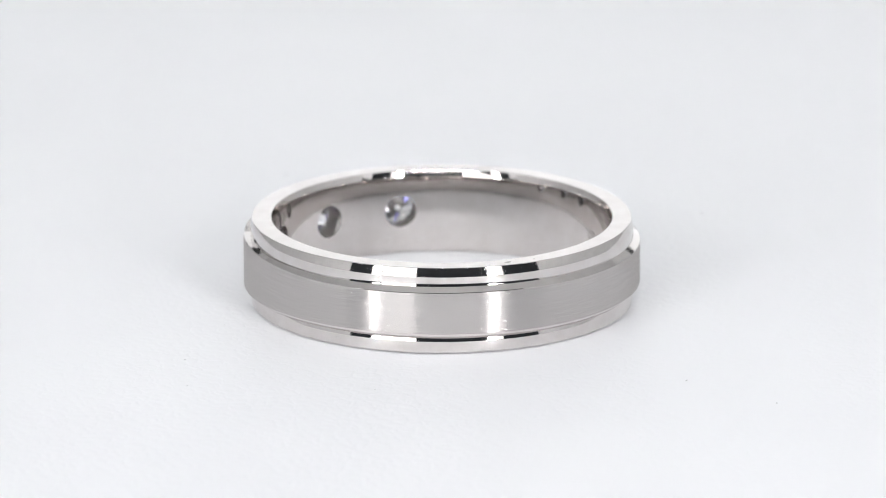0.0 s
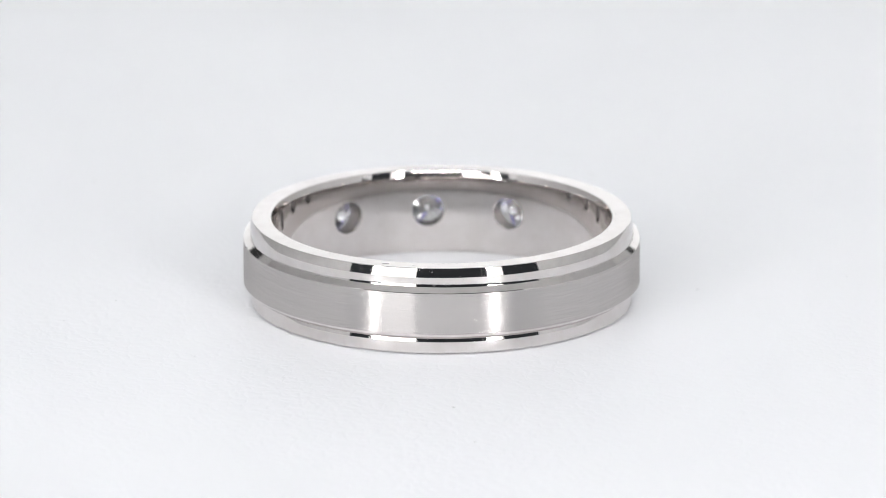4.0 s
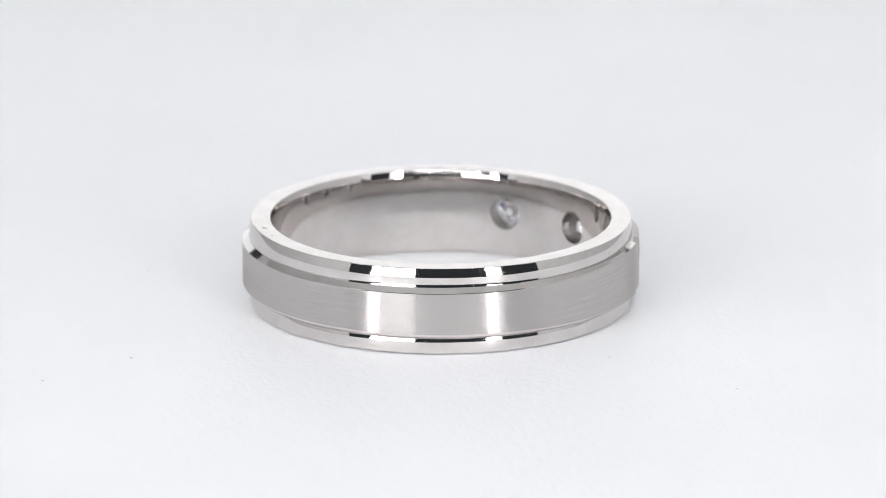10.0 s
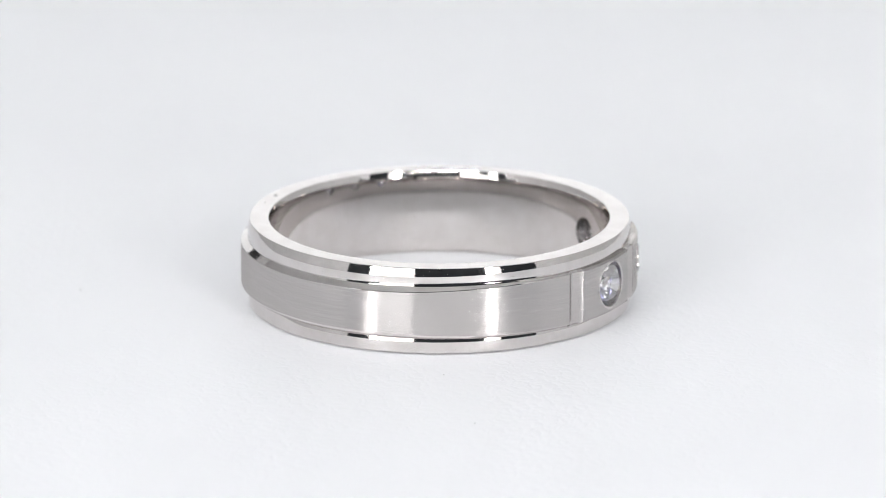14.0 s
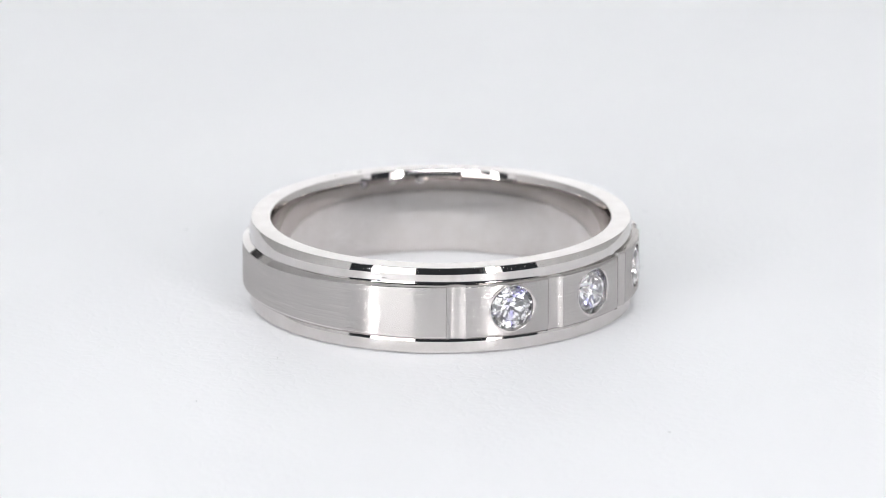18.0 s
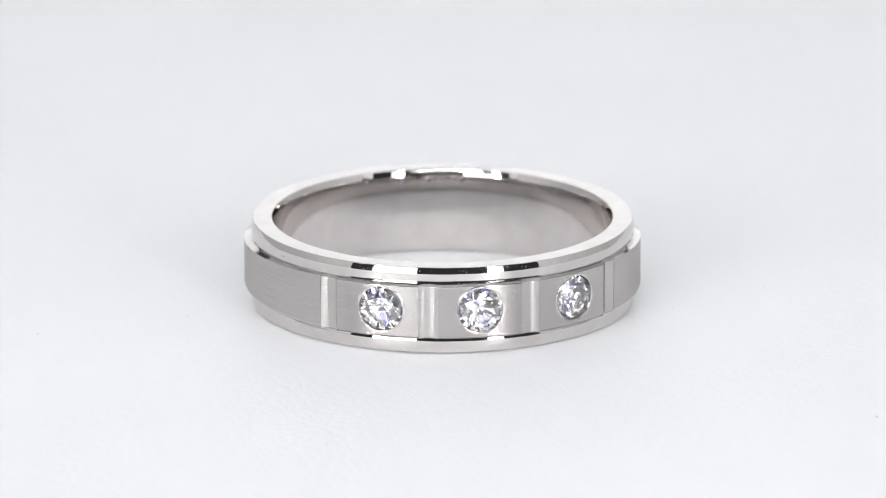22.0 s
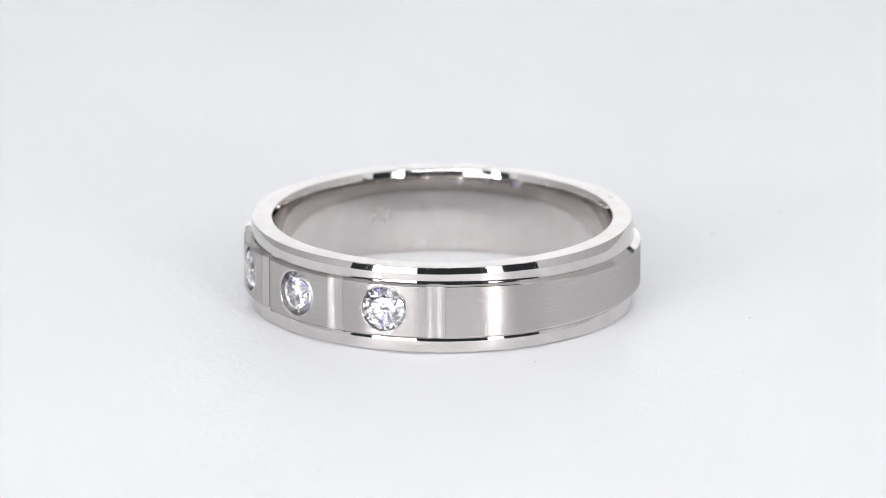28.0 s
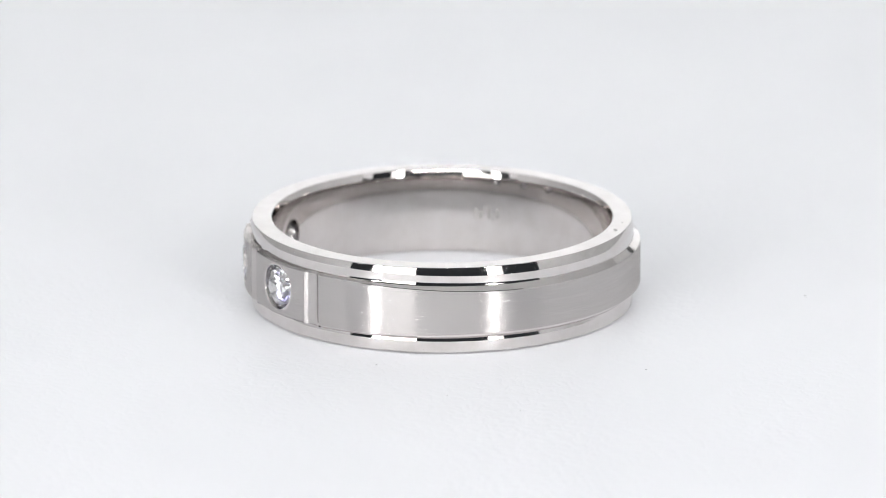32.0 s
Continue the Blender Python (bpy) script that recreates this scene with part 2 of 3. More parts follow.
# ---------------------------------------------------------------- turntable
def build_turntable():
    table = tagged(new("turntable"), "white round display turntable covered in leatherette", "turntable")
    table.location = (0, 0, -0.030 + Z_FOOT * MM)
    base = [(0.0, 0.0), (0.075, 0.0), (0.078, 0.002), (0.076, 0.014), (0.07, 0.016), (0.0, 0.016)]
    part("base", lathe(base, [i * 3.75 for i in range(96)], False), PLASTIC, table)
    plate = [(0.0, 0.017), (0.086, 0.017), (0.089, 0.018), (0.090, 0.0205), (0.090, 0.0265), (0.0892, 0.0282), (0.0, 0.0282)]
    platter = part("platter", lathe(plate, [i * 2.5 for i in range(144)], False), PLASTIC, table)
    top = [(0.0, 0.0282), (0.0892, 0.0282), (0.0898, 0.0290), (0.0893, 0.0297), (0.0880, 0.0300), (0.06, 0.0300), (0.03, 0.0300), (0.0, 0.0300)]
    part("cover", lathe(top, [i * 2.5 for i in range(144)], False), LEATHER, platter, "white leatherette cover with a fine grain")
    # specks of dust that ride round on the cover: millimetres from the axis, degrees round, length and width
    for r, a, w, d in DUST:
        bm = bmesh.new()
        bmesh.ops.create_icosphere(bm, subdivisions=1, radius=1.0)
        m = Matrix.Translation(on_ring(r, a, 30.0 + 0.01)) @ pose(0, 0, 0, 0, 0, a + 25 * math.sin(a)) @ Matrix.Diagonal((w * 0.85, d * 0.85, 0.025, 1))
        bmesh.ops.transform(bm, matrix=m, verts=bm.verts)
        part("dust_speck", bm, GREY_DUST, platter, "", None, MM)
    return table, platter


DUST = [(19.33, 177.0, 0.16, 0.05), (25.2, 179.0, 0.09, 0.07), (13.75, -87.8, 0.06, 0.06), (22.1, -83.9, 0.09, 0.04), (26.1, -23.7, 0.12, 0.09),
        (30.3, 35.4, 0.12, 0.10), (16.6, 124.8, 0.06, 0.05), (17.3, 86.5, 0.06, 0.05), (20.3, 96.8, 0.06, 0.05), (12.4, 69.8, 0.07, 0.03)]


# ---------------------------------------------------------------- the ring (millimetres, turned to metres at the end)
HH = 4.55                      # height of the upper face
R_IN, R_SLEEVE = 9.0, 9.2
R_BAND = 10.5
Z_LO = 0.79                    # lower shoulder of the centre band
Z_STONE = 2.33
STONES = (-28.8, 0.0, 30.1)    # degrees round from the middle stone
FLUTES = (-45.2, -14.9, 14.9, 45.0)
HALF_FLUTE = 2.75
HOLE_IN = 0.88
STONE_R = 1.2


def by_stones(deg):
    """1 beside the stones, 0 on the far side of the ring."""
    a = abs((deg + 180) % 360 - 180)
    u = min(1, max(0, (112 - a) / 60))
    return u * u * (3 - 2 * u)


def z_hi(deg):
    """The upper shoulder: cut a little higher where the stones sit."""
    return 3.56 + 0.15 * by_stones(deg) + 0.012 * math.sin(radians(3 * deg))


def r_inner(z):
    """The comfort-fit bore: it opens towards both edges."""
    return 8.845 + 0.0124 * abs(z - HH / 2) ** 2.7


def frange(a, b, n):
    return [a + (b - a) * i / n for i in range(n + 1)]


def patch(bm, mid, angles, zs, r_of, hole, zc, rings=5):
    """A stretch of curved wall with a round hole through it; its outer border follows the given angles and heights."""
    border = [(a, zs[0]) for a in angles] + [(angles[-1], z) for z in zs[1:]] \
        + [(a, zs[-1]) for a in reversed(angles[:-1])] + [(angles[0], z) for z in reversed(zs[1:-1])]
    loops = [[] for _ in range(rings + 1)]
    for a, z in border:
        r = r_of(z)
        s = r * math.sin(radians(a - mid))
        turn = math.atan2(z - zc, s)
        hs, hz = hole * math.cos(turn), zc + hole * math.sin(turn)
        ha = mid + math.degrees(math.asin(hs / r_of(hz)))
        for k in range(rings + 1):
            f = (k / rings) ** 1.3
            kz = hz + (z - hz) * f
            loops[k].append(bm.verts.new(on_ring(r_of(kz), ha + (a - ha) * f, kz)))
    n = len(border)
    for k in range(rings):
        for i in range(n):
            j = (i + 1) % n
            bm.faces.new((loops[k][i], loops[k][j], loops[k + 1][j], loops[k + 1][i]))
    return loops[0]


def hole_wall(bm, mid, zc, first, steps):
    """The wall of a hole: from a first loop of points through steps of (distance from the ring's axis, radius)."""
    axis = on_ring(1, mid, 0)
    side = on_ring(1, mid + 90, 0)
    turns = []
    for v in first:
        turns.append(math.atan2(v.co.z - zc, v.co.dot(side)))
    before = first
    for d, r in steps:
        now = [bm.verts.new(axis * d + side * (r * math.cos(a)) + Vector((0, 0, zc + r * math.sin(a)))) for a in turns]
        for i in range(len(now)):
            j = (i + 1) % len(now)
            bm.faces.new((before[i], before[j], now[j], now[i]))
        before = now


def build_sleeve(ring):
    bm = bmesh.new()
    half = 9.0
    edges = []
    for s in STONES:
        edges.append((s - half, s + half))
    angles, skip = [], set()
    for k, (a, b) in enumerate(edges):
        seg = frange(a, b, 10)
        for i in range(10):
            skip.add(len(angles) + i)
        angles += seg
        nxt = edges[k + 1][0] if k + 1 < len(edges) else edges[0][0] + 360
        angles += frange(b, nxt, max(3, int((nxt - b) / 2)))[1:-1]
    zs = frange(0.36, HH - 0.36, 20)
    # the polished lip: a nearly flat slope of about 18 to 20 degrees, then a small round to the top
    lip = [(r_inner(HH - 0.36), HH - 0.36)]
    for k in range(7):
        r, z = lip[-1]
        step = 0.03 if k == 0 else 0.05
        lip.append((r + step * math.tan(radians(10 if k == 0 else 17.4 + 0.42 * k)), z + step))
    e = lip[-1]
    lip += [(e[0] + 0.008, HH - 0.014), (e[0] + 0.022, HH - 0.003), (e[0] + 0.04, HH)]
    top = lip[1:]
    # the lower edge is rounded under, down to where the ring meets the cover
    r0 = r_inner(0.36)
    low = [(r0 + (R_SLEEVE - 0.005 - r0) * (1 - math.cos(q)), 0.36 - (0.36 - Z_FOOT) * math.sin(q)) for q in [radians(90 - 9 * i) for i in range(10)]]
    outer = [(R_SLEEVE, HH), (R_SLEEVE, Z_FOOT)]
    wall = [(r_inner(z), z) for z in zs]
    prof = low + wall + [(min(r, R_SLEEVE), z) for r, z in top] + outer
    first_wall = len(low)
    cols = [[bm.verts.new(on_ring(r, a, z)) for r, z in prof] for a in angles]
    n, k = len(prof), len(cols)
    for i in range(k):
        c, d = cols[i], cols[(i + 1) % k]
        for j in range(n):
            if i in skip and first_wall <= j < first_wall + len(wall) - 1:
                continue
            if prof[j] == prof[(j + 1) % n] or j == n - 2:
                continue
            bm.faces.new((c[j], d[j], d[(j + 1) % n], c[(j + 1) % n]))
    for s, (a, b) in zip(STONES, edges):
        loop = patch(bm, s, frange(a, b, 10), zs, r_inner, HOLE_IN, Z_STONE)
        hole_wall(bm, s, Z_STONE, loop, [(R_IN - 0.08, HOLE_IN - 0.02), (R_SLEEVE, HOLE_IN - 0.02)])
    bmesh.ops.remove_doubles(bm, verts=bm.verts, dist=0.0005)
    bmesh.ops.recalc_face_normals(bm, faces=bm.faces)
    return part("inner_sleeve", bm, INNER, ring, "polished comfort-fit inside of the band", 40, MM,
                second=POLISHED, rule=lambda f: f.calc_center_median().z > (HH - 0.36) * MM or f.calc_center_median().z < 0.36 * MM)


def build_rims(ring):
    turns = [i * 1.25 for i in range(288)]

    def up(a):
        f = 0.064 - 0.031 * by_stones(a)
        zh, zf = z_hi(a), HH - 0.50 + 0.14 * by_stones(a)
        out = [(R_SLEEVE, HH)]
        out += arc_points((9.975 + 0.03 * by_stones(a), HH - 0.05), 0.05, 90, 17, 5)
        out += arc_points((10.127 - 0.12, zf), 0.12, 13, 0, 4)
        out += [(10.127, zh + f), (10.130, zh + f - 0.01), (10.130 + 0.25 * (f - 0.014), zh + 0.004)]
        return out + [(10.156, zh - 0.2), (R_SLEEVE, zh - 0.2)]
    part("upper_rim", lathe(up, turns), POLISHED, ring, "mirror-polished upper rim", 40, MM)
    # the outer foot stands a hair clear of the cover
    lo = [(R_SLEEVE, Z_FOOT), (9.50, Z_FOOT), (9.68, Z_FOOT + 0.035), (9.95, Z_FOOT + 0.06), (10.07, Z_FOOT + 0.075), (10.115, Z_FOOT + 0.105), (10.127, Z_FOOT + 0.15)]
    lo += [(10.127, Z_LO - 0.215), (10.123, Z_LO - 0.19), (10.080, Z_LO - 0.015), (R_SLEEVE, Z_LO - 0.003)]
    part("lower_rim", lathe(lo, turns), POLISHED, ring, "mirror-polished lower rim", 40, MM)


def band_profile(a, bevel_r, bevel_z, top_r, top_z):
    """The outer face of the centre band from below to above, with its chamfers."""
    zh = z_hi(a)
    return [(R_BAND - bevel_r, Z_LO), (R_BAND - 0.015, Z_LO + bevel_z - 0.01), (R_BAND, Z_LO + bevel_z + 0.02)], \
        [(R_BAND, zh - top_z - 0.02), (R_BAND - 0.015, zh - top_z + 0.01), (R_BAND - top_r, zh)]


def build_centre(ring):
    a0, a1 = FLUTES[-1] + HALF_FLUTE, FLUTES[0] - HALF_FLUTE + 360

    def whole(a):
        k = by_stones(a)
        low, high = band_profile(a, 0.34 - 0.14 * k, 0.29 - 0.15 * k, 0.34 - 0.21 * k, 0.24 - 0.16 * k)
        mid = [(R_BAND, z) for z in frange(low[-1][1], high[0][1], 8)[1:-1]]
        return low + mid + high + [(R_SLEEVE, z_hi(a)), (R_SLEEVE, Z_LO)]
    n = int((a1 - a0) / 1.25)
    part("brushed_band", lathe(whole, frange(a0 + 0.05, a1 - 0.05, n), True, False), BRUSHED, ring, "brushed satin centre band with chamfered edges", 25, MM,
         second=CHAMFER, rule=lambda f: abs(f.normal.z) > 0.2)
    # plates that hold the stones
    for k, s in enumerate(STONES):
        b0, b1 = FLUTES[k] + HALF_FLUTE, FLUTES[k + 1] - HALF_FLUTE
        bm = bmesh.new()
        low, high = band_profile(s, 0.19, 0.13, 0.12, 0.08)
        zh = z_hi(s)
        angles = frange(b0, b1, 20)
        zs = frange(low[-1][1], high[0][1], 10)
        for strip in (low, high + [(R_SLEEVE, zh)], [(R_SLEEVE, Z_LO), low[0]]):
            cols = [[bm.verts.new(on_ring(r, a, z)) for r, z in strip] for a in angles]
            for i in range(len(cols) - 1):
                for j in range(len(strip) - 1):
                    bm.faces.new((cols[i][j], cols[i + 1][j], cols[i + 1][j + 1], cols[i][j + 1]))
        for a in (b0, b1):
            rim = [(R_SLEEVE, Z_LO)] + low + [(R_BAND, z) for z in zs[1:-1]] + high + [(R_SLEEVE, zh)]
            bm.faces.new([bm.verts.new(on_ring(r, a, z)) for r, z in rim])
        loop = patch(bm, s, angles, zs, lambda z: R_BAND, STONE_R + 0.07, Z_STONE, 6)
        hole_wall(bm, s, Z_STONE, loop, [(R_BAND - 0.10, STONE_R + 0.012), (R_BAND - 0.33, STONE_R + 0.010), (R_BAND - 0.37, STONE_R - 0.02),
                                         (R_BAND - 0.66, HOLE_IN), (R_SLEEVE, HOLE_IN)])
        bmesh.ops.remove_doubles(bm, verts=bm.verts, dist=0.0005)
        bmesh.ops.recalc_face_normals(bm, faces=bm.faces)
        part("stone_plate", bm, SATIN, ring, "satin plate round a flush-set stone", 25, MM)
    # hollow flutes between the plates
    for f in FLUTES:
        bm = bmesh.new()
        rows = []
        zh = z_hi(f)
        for i in range(13):
            u = -1 + 2 * i / 12
            d = 0.16 * (1 - u * u) + 0.012
            r = R_BAND - d
            strip = [(R_SLEEVE, Z_LO), (r - 0.10, Z_LO), (r, Z_LO + 0.08)] + [(r, z) for z in frange(Z_LO + 0.08, zh - 0.10, 6)[1:]] + [(r - 0.14, zh), (R_SLEEVE, zh)]
            rows.append([bm.verts.new(on_ring(q, f + u * HALF_FLUTE, z)) for q, z in strip])
        for i in range(12):
            for j in range(len(rows[0]) - 1):
                bm.faces.new((rows[i][j], rows[i + 1][j], rows[i + 1][j + 1], rows[i][j + 1]))
        bmesh.ops.recalc_face_normals(bm, faces=bm.faces)
        part("flute", bm, FLUTED, ring, "polished hollow flute cut across the band", 35, MM)


def brilliant(d):
    """A round brilliant of diameter d, table towards +z, girdle at z = 0."""
    bm = bmesh.new()
    r = d / 2
    ct, tr = 0.155 * d, 0.56 * r
    g = 0.025 * d
    pav = -0.452 * d

    def ring_pts(rad, z, n, off):
        return [bm.verts.new((rad * math.cos(radians(off + 360 * i / n)), rad * math.sin(radians(off + 360 * i / n)), z)) for i in range(n)]
    table = ring_pts(tr, ct, 8, 22.5)
    mid_r = 0.5 * (tr + r) * 1.035
    kite = ring_pts(mid_r, ct * 0.60 * (r - mid_r) / (r - tr) / 0.46, 8, 0)
    up = ring_pts(r, g / 2, 16, 0)
    lo = ring_pts(r, -g / 2, 16, 0)
    low = ring_pts(r * 0.23, pav * 0.775 - g / 2, 8, 11.25 * 2)
    cul = bm.verts.new((0, 0, pav - g / 2))
    bm.faces.new(table)
    for i in range(8):
        t0, t1 = table[i - 1], table[i]
        k0, k1 = kite[i], kite[(i + 1) % 8]
        bm.faces.new((t0, k0, t1))
        bm.faces.new((t1, k0, up[(2 * i + 1) % 16]))
        bm.faces.new((t1, up[(2 * i + 1) % 16], k1))
        bm.faces.new((k0, up[2 * i], up[(2 * i + 1) % 16]))
        bm.faces.new((k0, up[2 * i - 1], up[2 * i]))
        # pavilion
        bm.faces.new((lo[2 * i], low[i - 1], low[i]))
        bm.faces.new((lo[2 * i], low[i], lo[(2 * i + 1) % 16]))
        bm.faces.new((lo[(2 * i + 1) % 16], low[i], lo[(2 * i + 2) % 16]))
        bm.faces.new((low[i - 1], cul, low[i]))
    for i in range(16):
        j = (i + 1) % 16
        bm.faces.new((up[i], lo[i], lo[j], up[j]))
    bmesh.ops.recalc_face_normals(bm, faces=bm.faces)
    bmesh.ops.split_edges(bm, edges=bm.edges)
    return bm


def build_bezel(ring, s, spin):
    """The burnished edge pushed over the girdle of a stone: a thin uneven ring of bright metal."""
    bm = bmesh.new()
    out, side = on_ring(1, s, 0), on_ring(1, s + 90, 0)
    n, m = 72, 6
    loops = []
    for i in range(n):
        a = 2 * math.pi * i / n
        wob = 0.022 * math.sin(3 * a + spin) + 0.014 * math.sin(7 * a + 2 * spin) + 0.009 * math.sin(17 * a + spin)
        rad = STONE_R + 0.035 + 0.6 * wob
        ha, hz = rad * math.cos(a), rad * math.sin(a)
        lift = math.sqrt(R_BAND ** 2 - ha ** 2)
        thick = 0.05 + wob
        loops.append([bm.verts.new(out * (lift - 0.012 + 0.034 * math.sin(2 * math.pi * k / m)) + side * ((rad + thick * math.cos(2 * math.pi * k / m)) * math.cos(a))
                                   + Vector((0, 0, Z_STONE + (rad + thick * math.cos(2 * math.pi * k / m)) * math.sin(a)))) for k in range(m)])
    for i in range(n):
        c, d = loops[i], loops[(i + 1) % n]
        for k in range(m):
            bm.faces.new((c[k], d[k], d[(k + 1) % m], c[(k + 1) % m]))
    bmesh.ops.recalc_face_normals(bm, faces=bm.faces)
    part("bezel", bm, POLISHED, ring, "burnished bright edge round a stone", 70, MM)


# fine tool marks on the plates beside the stones: degrees round, height, half length and lean
TOOL_MARKS = [(-17.9, 2.9, 0.22, 4), (-18.6, 2.72, 0.16, -3), (-38.5, 2.5, 0.15, 5), (-37.2, 3.05, 0.24, 8), (-20.6, 2.25, 0.14, 42), (-19.6, 2.05, 0.12, 55),
              (-26.0, 3.52, 0.30, 3), (-31.5, 3.50, 0.20, -4), (-10.4, 3.1, 0.18, 6), (-9.2, 2.6, 0.16, -2), (8.6, 2.15, 0.16, 30), (9.8, 3.2, 0.22, 12),
              (2.0, 3.50, 0.28, 2), (-5.5, 3.46, 0.18, 5), (20.5, 3.0, 0.16, -5), (38.6, 2.4, 0.14, 48), (22.0, 1.7, 0.18, 10), (33.0, 3.49, 0.25, -3)]


# slanting scratches in the polished bevel above the stones: degrees round, height, half length and lean
BEVEL_MARKS = [(-36, 4.36, 0.07, 52), (-33.5, 4.33, 0.09, 48), (-24, 4.38, 0.06, 60), (-19, 4.32, 0.08, 40), (-17.6, 4.36, 0.07, 55), (-6, 4.34, 0.08, 50),
               (-4.9, 4.37, 0.09, 47), (-3.8, 4.33, 0.07, 58), (7, 4.35, 0.06, 35), (13, 4.36, 0.09, 52), (14.4, 4.33, 0.07, 45), (24, 4.34, 0.08, 60), (36, 4.36, 0.06, 50)]


def build_tool_marks(ring):
    for a, z, half, lean in BEVEL_MARKS:
        bm = bmesh.new()
        bmesh.ops.create_uvsphere(bm, u_segments=10, v_segments=6, radius=1.0)
        m = Matrix.Translation(on_ring(10.124 - 0.24 * (z - 4.217), a, z)) @ pose(0, 0, 0, 0, 0, a) @ pose(0, 0, 0, -13, 0, 0) @ pose(0, 0, 0, 0, -lean, 0) @ Matrix.Diagonal((half, 0.005, 0.008, 1))
        bmesh.ops.transform(bm, matrix=m, verts=bm.verts)
        part("scratch", bm, POLISHED, ring, "", 60, MM)
    for a, z, half, lean in TOOL_MARKS:
        bm = bmesh.new()
        bmesh.ops.create_uvsphere(bm, u_segments=10, v_segments=6, radius=1.0)
        m = Matrix.Translation(on_ring(R_BAND, a, z)) @ pose(0, 0, 0, 0, 0, a) @ pose(0, 0, 0, 0, lean, 0) @ Matrix.Diagonal((half, 0.008, 0.011, 1))
        bmesh.ops.transform(bm, matrix=m, verts=bm.verts)
        part("tool_mark", bm, POLISHED, ring, "", 60, MM)


def build_marks(ring):
    """A worn stamp inside the band, too faint to read, and two nicks on the upper face."""
    bm = bmesh.new()
    for a, w, z0, z1 in ((246.0, 0.8, 1.95, 2.45), (247.6, 0.5, 1.75, 2.2), (249.0, 0.9, 1.9, 2.6), (250.6, 0.5, 2.2, 2.65), (252.0, 1.0, 1.9, 2.3), (253.6, 0.6, 1.85, 2.5)):
        lo = [on_ring(r_inner(z) - 0.006, b, z) for z in (z0, z1) for b in (a - w / 2, a + w / 2)]
        hi = [on_ring(r_inner(z) + 0.01, b, z) for z in (z0, z1) for b in (a - w / 2, a + w / 2)]
        v = [bm.verts.new(c) for c in lo + hi]
        for f in ((0, 1, 3, 2), (4, 6, 7, 5), (0, 4, 5, 1), (2, 3, 7, 6), (0, 2, 6, 4), (1, 5, 7, 3)):
            bm.faces.new([v[i] for i in f])
    bmesh.ops.recalc_face_normals(bm, faces=bm.faces)
    part("stamp", bm, STAMP, ring, "faint worn stamp, unreadable", 30, MM)
    for a, r, w, d in ((157.5, 9.55, 0.26, 0.13), (166.5, 9.62, 0.10, 0.06)):
        bm = bmesh.new()
        for k in range(5):
            fleck = bmesh.ops.create_uvsphere(bm, u_segments=10, v_segments=6, radius=1.0)["verts"]
            off, size = 0.55 * w * math.sin(2.4 * k + a), 0.34 + 0.14 * math.cos(1.7 * k)
            m = Matrix.Translation(on_ring(r + 0.5 * d * math.cos(3.1 * k + a), a + math.degrees(off / r), HH)) \
                @ pose(0, 0, 0, 0, 0, a + 12 + 35 * k) @ Matrix.Diagonal((w * size, d * size, 0.012, 1))
            bmesh.ops.transform(bm, matrix=m, verts=fleck)
        part("nick", bm, STAMP, ring, "small dark nick in the upper face", 60, MM)
    bm = bmesh.new()
    bmesh.ops.create_uvsphere(bm, u_segments=14, v_segments=8, radius=1.0)
    m = Matrix.Translation(on_ring(10.127, -66.2, 3.93)) @ pose(0, 0, 0, 0, 0, -66.2) @ Matrix.Diagonal((0.16, 0.012, 0.022, 1))
    bmesh.ops.transform(bm, matrix=m, verts=bm.verts)
    part("nick", bm, STAMP, ring, "thin dark nick in the upper rim", 60, MM)


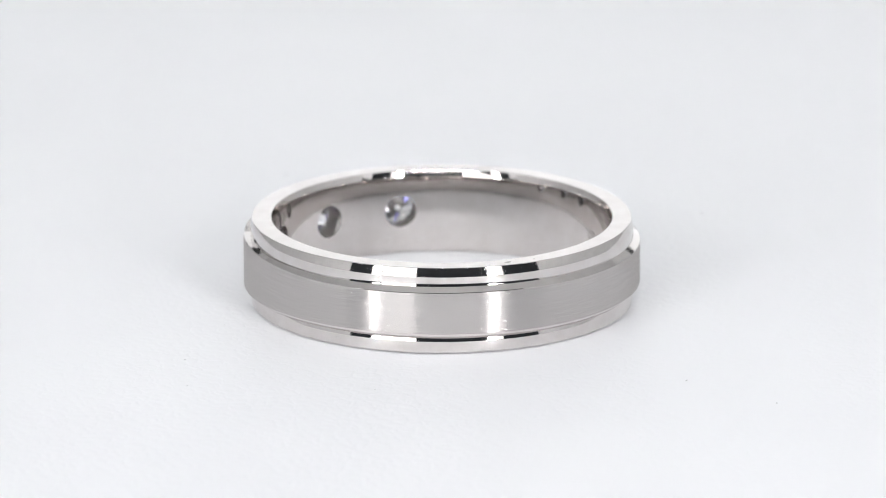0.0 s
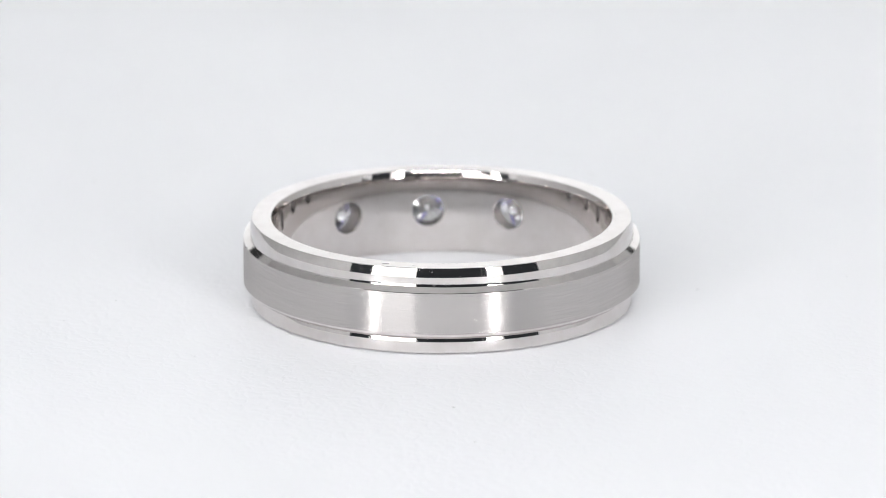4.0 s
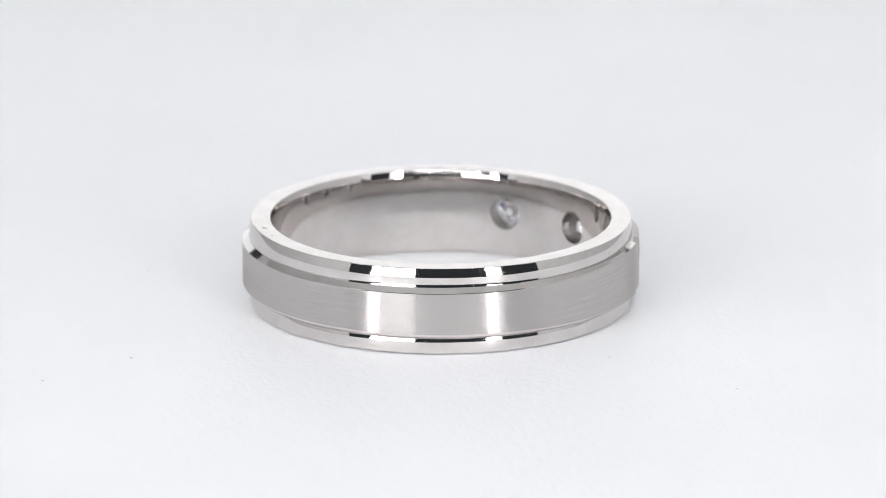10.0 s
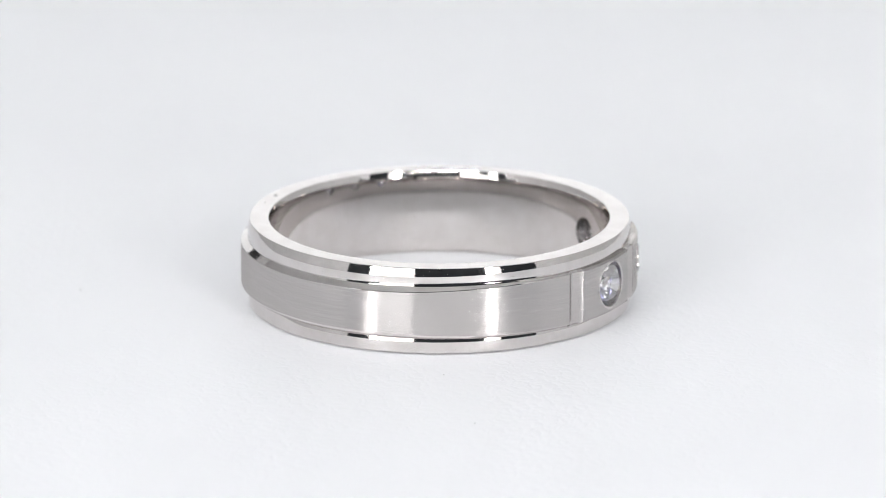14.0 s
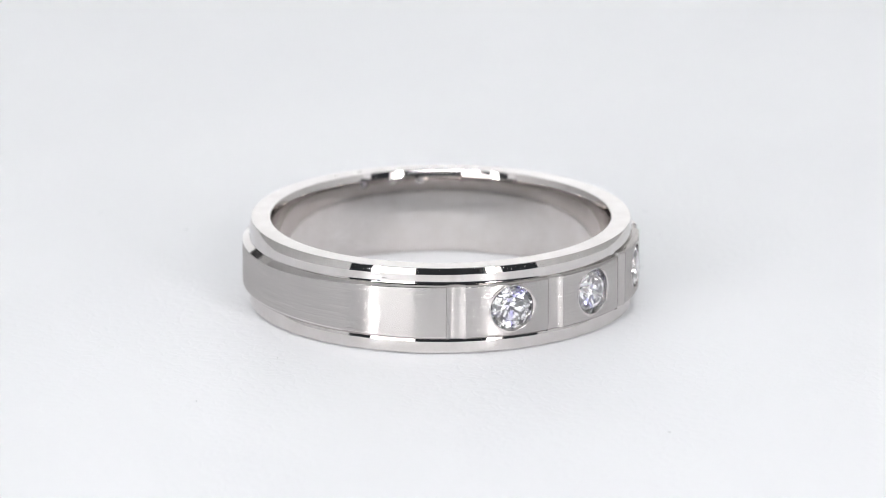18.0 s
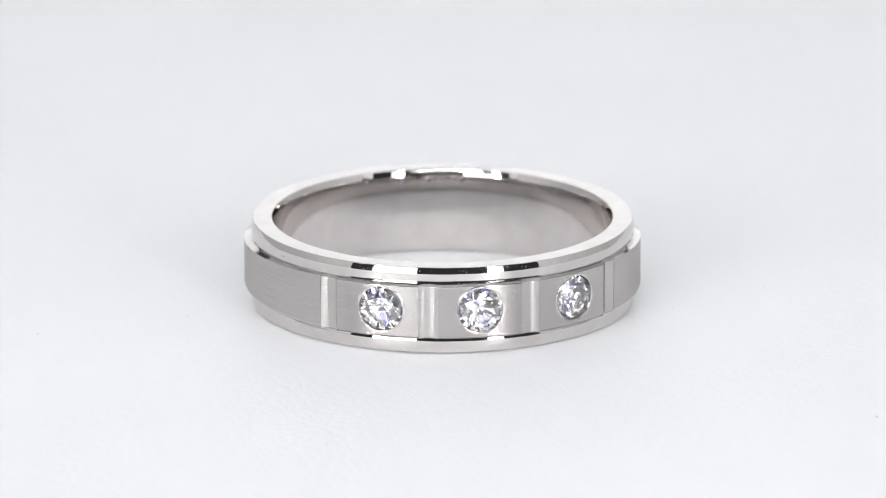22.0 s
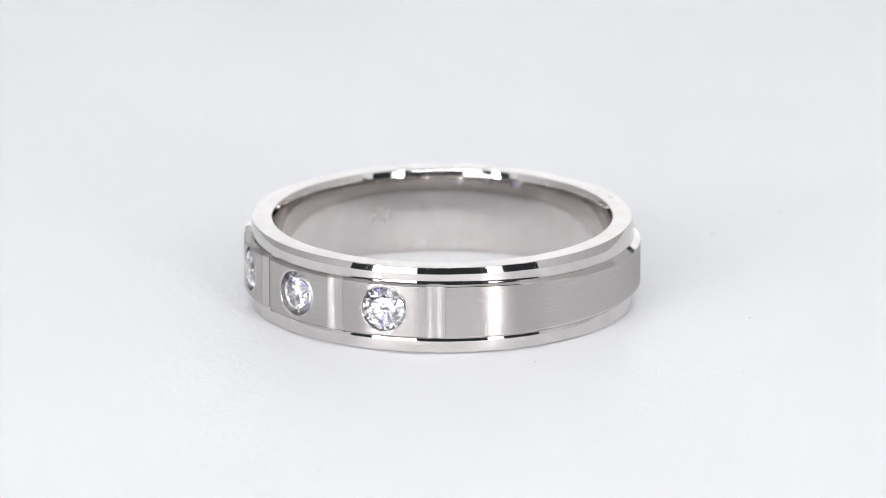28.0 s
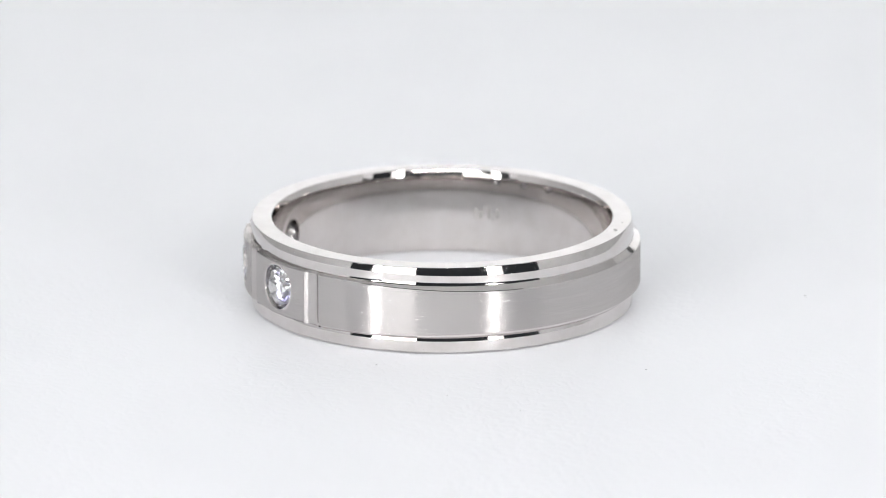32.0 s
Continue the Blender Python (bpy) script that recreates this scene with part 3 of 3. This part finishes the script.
def build_ring():
    ring = tagged(new("ring"), "white metal ring with brushed band and three flush-set clear stones", "ring")
    build_sleeve(ring)
    build_rims(ring)
    build_centre(ring)
    spins = (7, 20, -9)
    tips = (1.5, -1.0, -2.0)
    for s, spin, tip in zip(STONES, spins, tips):
        bm = brilliant(2 * STONE_R)
        out = on_ring(1, s, 0)
        m = Matrix.Translation(out * (R_BAND - 0.29) + Vector((0, 0, Z_STONE))) @ pose(0, 0, 0, 0, 0, s) @ pose(0, 0, 0, 90 + tip, 0, 0) @ pose(0, 0, 0, 0, 0, spin)
        bmesh.ops.transform(bm, matrix=m, verts=bm.verts)
        part("brilliant_stone", bm, DIAMOND, ring, "clear round brilliant-cut stone", None, MM)
        build_bezel(ring, s, spin)
    build_tool_marks(ring)
    build_marks(ring)
    return ring


RING_START = 1.32 + 9.655 * 23


# how the ring strays sideways and towards the camera as the table turns: seconds, then millimetres
STRAY = [(0, 0.0, 0.08), (3, -0.02, 0.08), (6, 0.01, 0.30), (8, -0.01, 0.25), (10, -0.06, 0.2), (12, -0.10, 0.2), (14.5, -0.15, 0.18), (16.5, -0.16, 0.15),
         (17, -0.15, 0.13), (18, -0.06, 0.08), (19, 0.0, 0.03), (20, 0.03, 0.0), (25, 0.03, 0.0), (32, 0.02, 0.03)]


def stray(t):
    return np.interp(t, [q[0] for q in STRAY], [q[1] for q in STRAY]), np.interp(t, [q[0] for q in STRAY], [q[2] for q in STRAY])


def motions():
    turn = [(0.5 * i, RING_START - 9.655 * 0.5 * i) for i in range(65)]
    rows = []
    for t, a in turn:
        dx, dy = stray(t)
        rows.append((t, pose(dx * MM, -dy * MM, 0, 0, 0, a)))
    walk(ring, rows)
    walk(platter, [(t, pose(0, 0, 0, 0, 0, a)) for t, a in turn])


build_table()
build_tent()
light_bar("lamp_bar", -0.299, -0.2405, -0.289, -0.252, -0.34, 0.028, 0.22)
light_bar("lamp_bar", 0.173, 0.248, 0.177, 0.211, -0.34, 0.028, 0.22)
led_strip()
turntable, platter = build_turntable()
ring = build_ring()

motions()
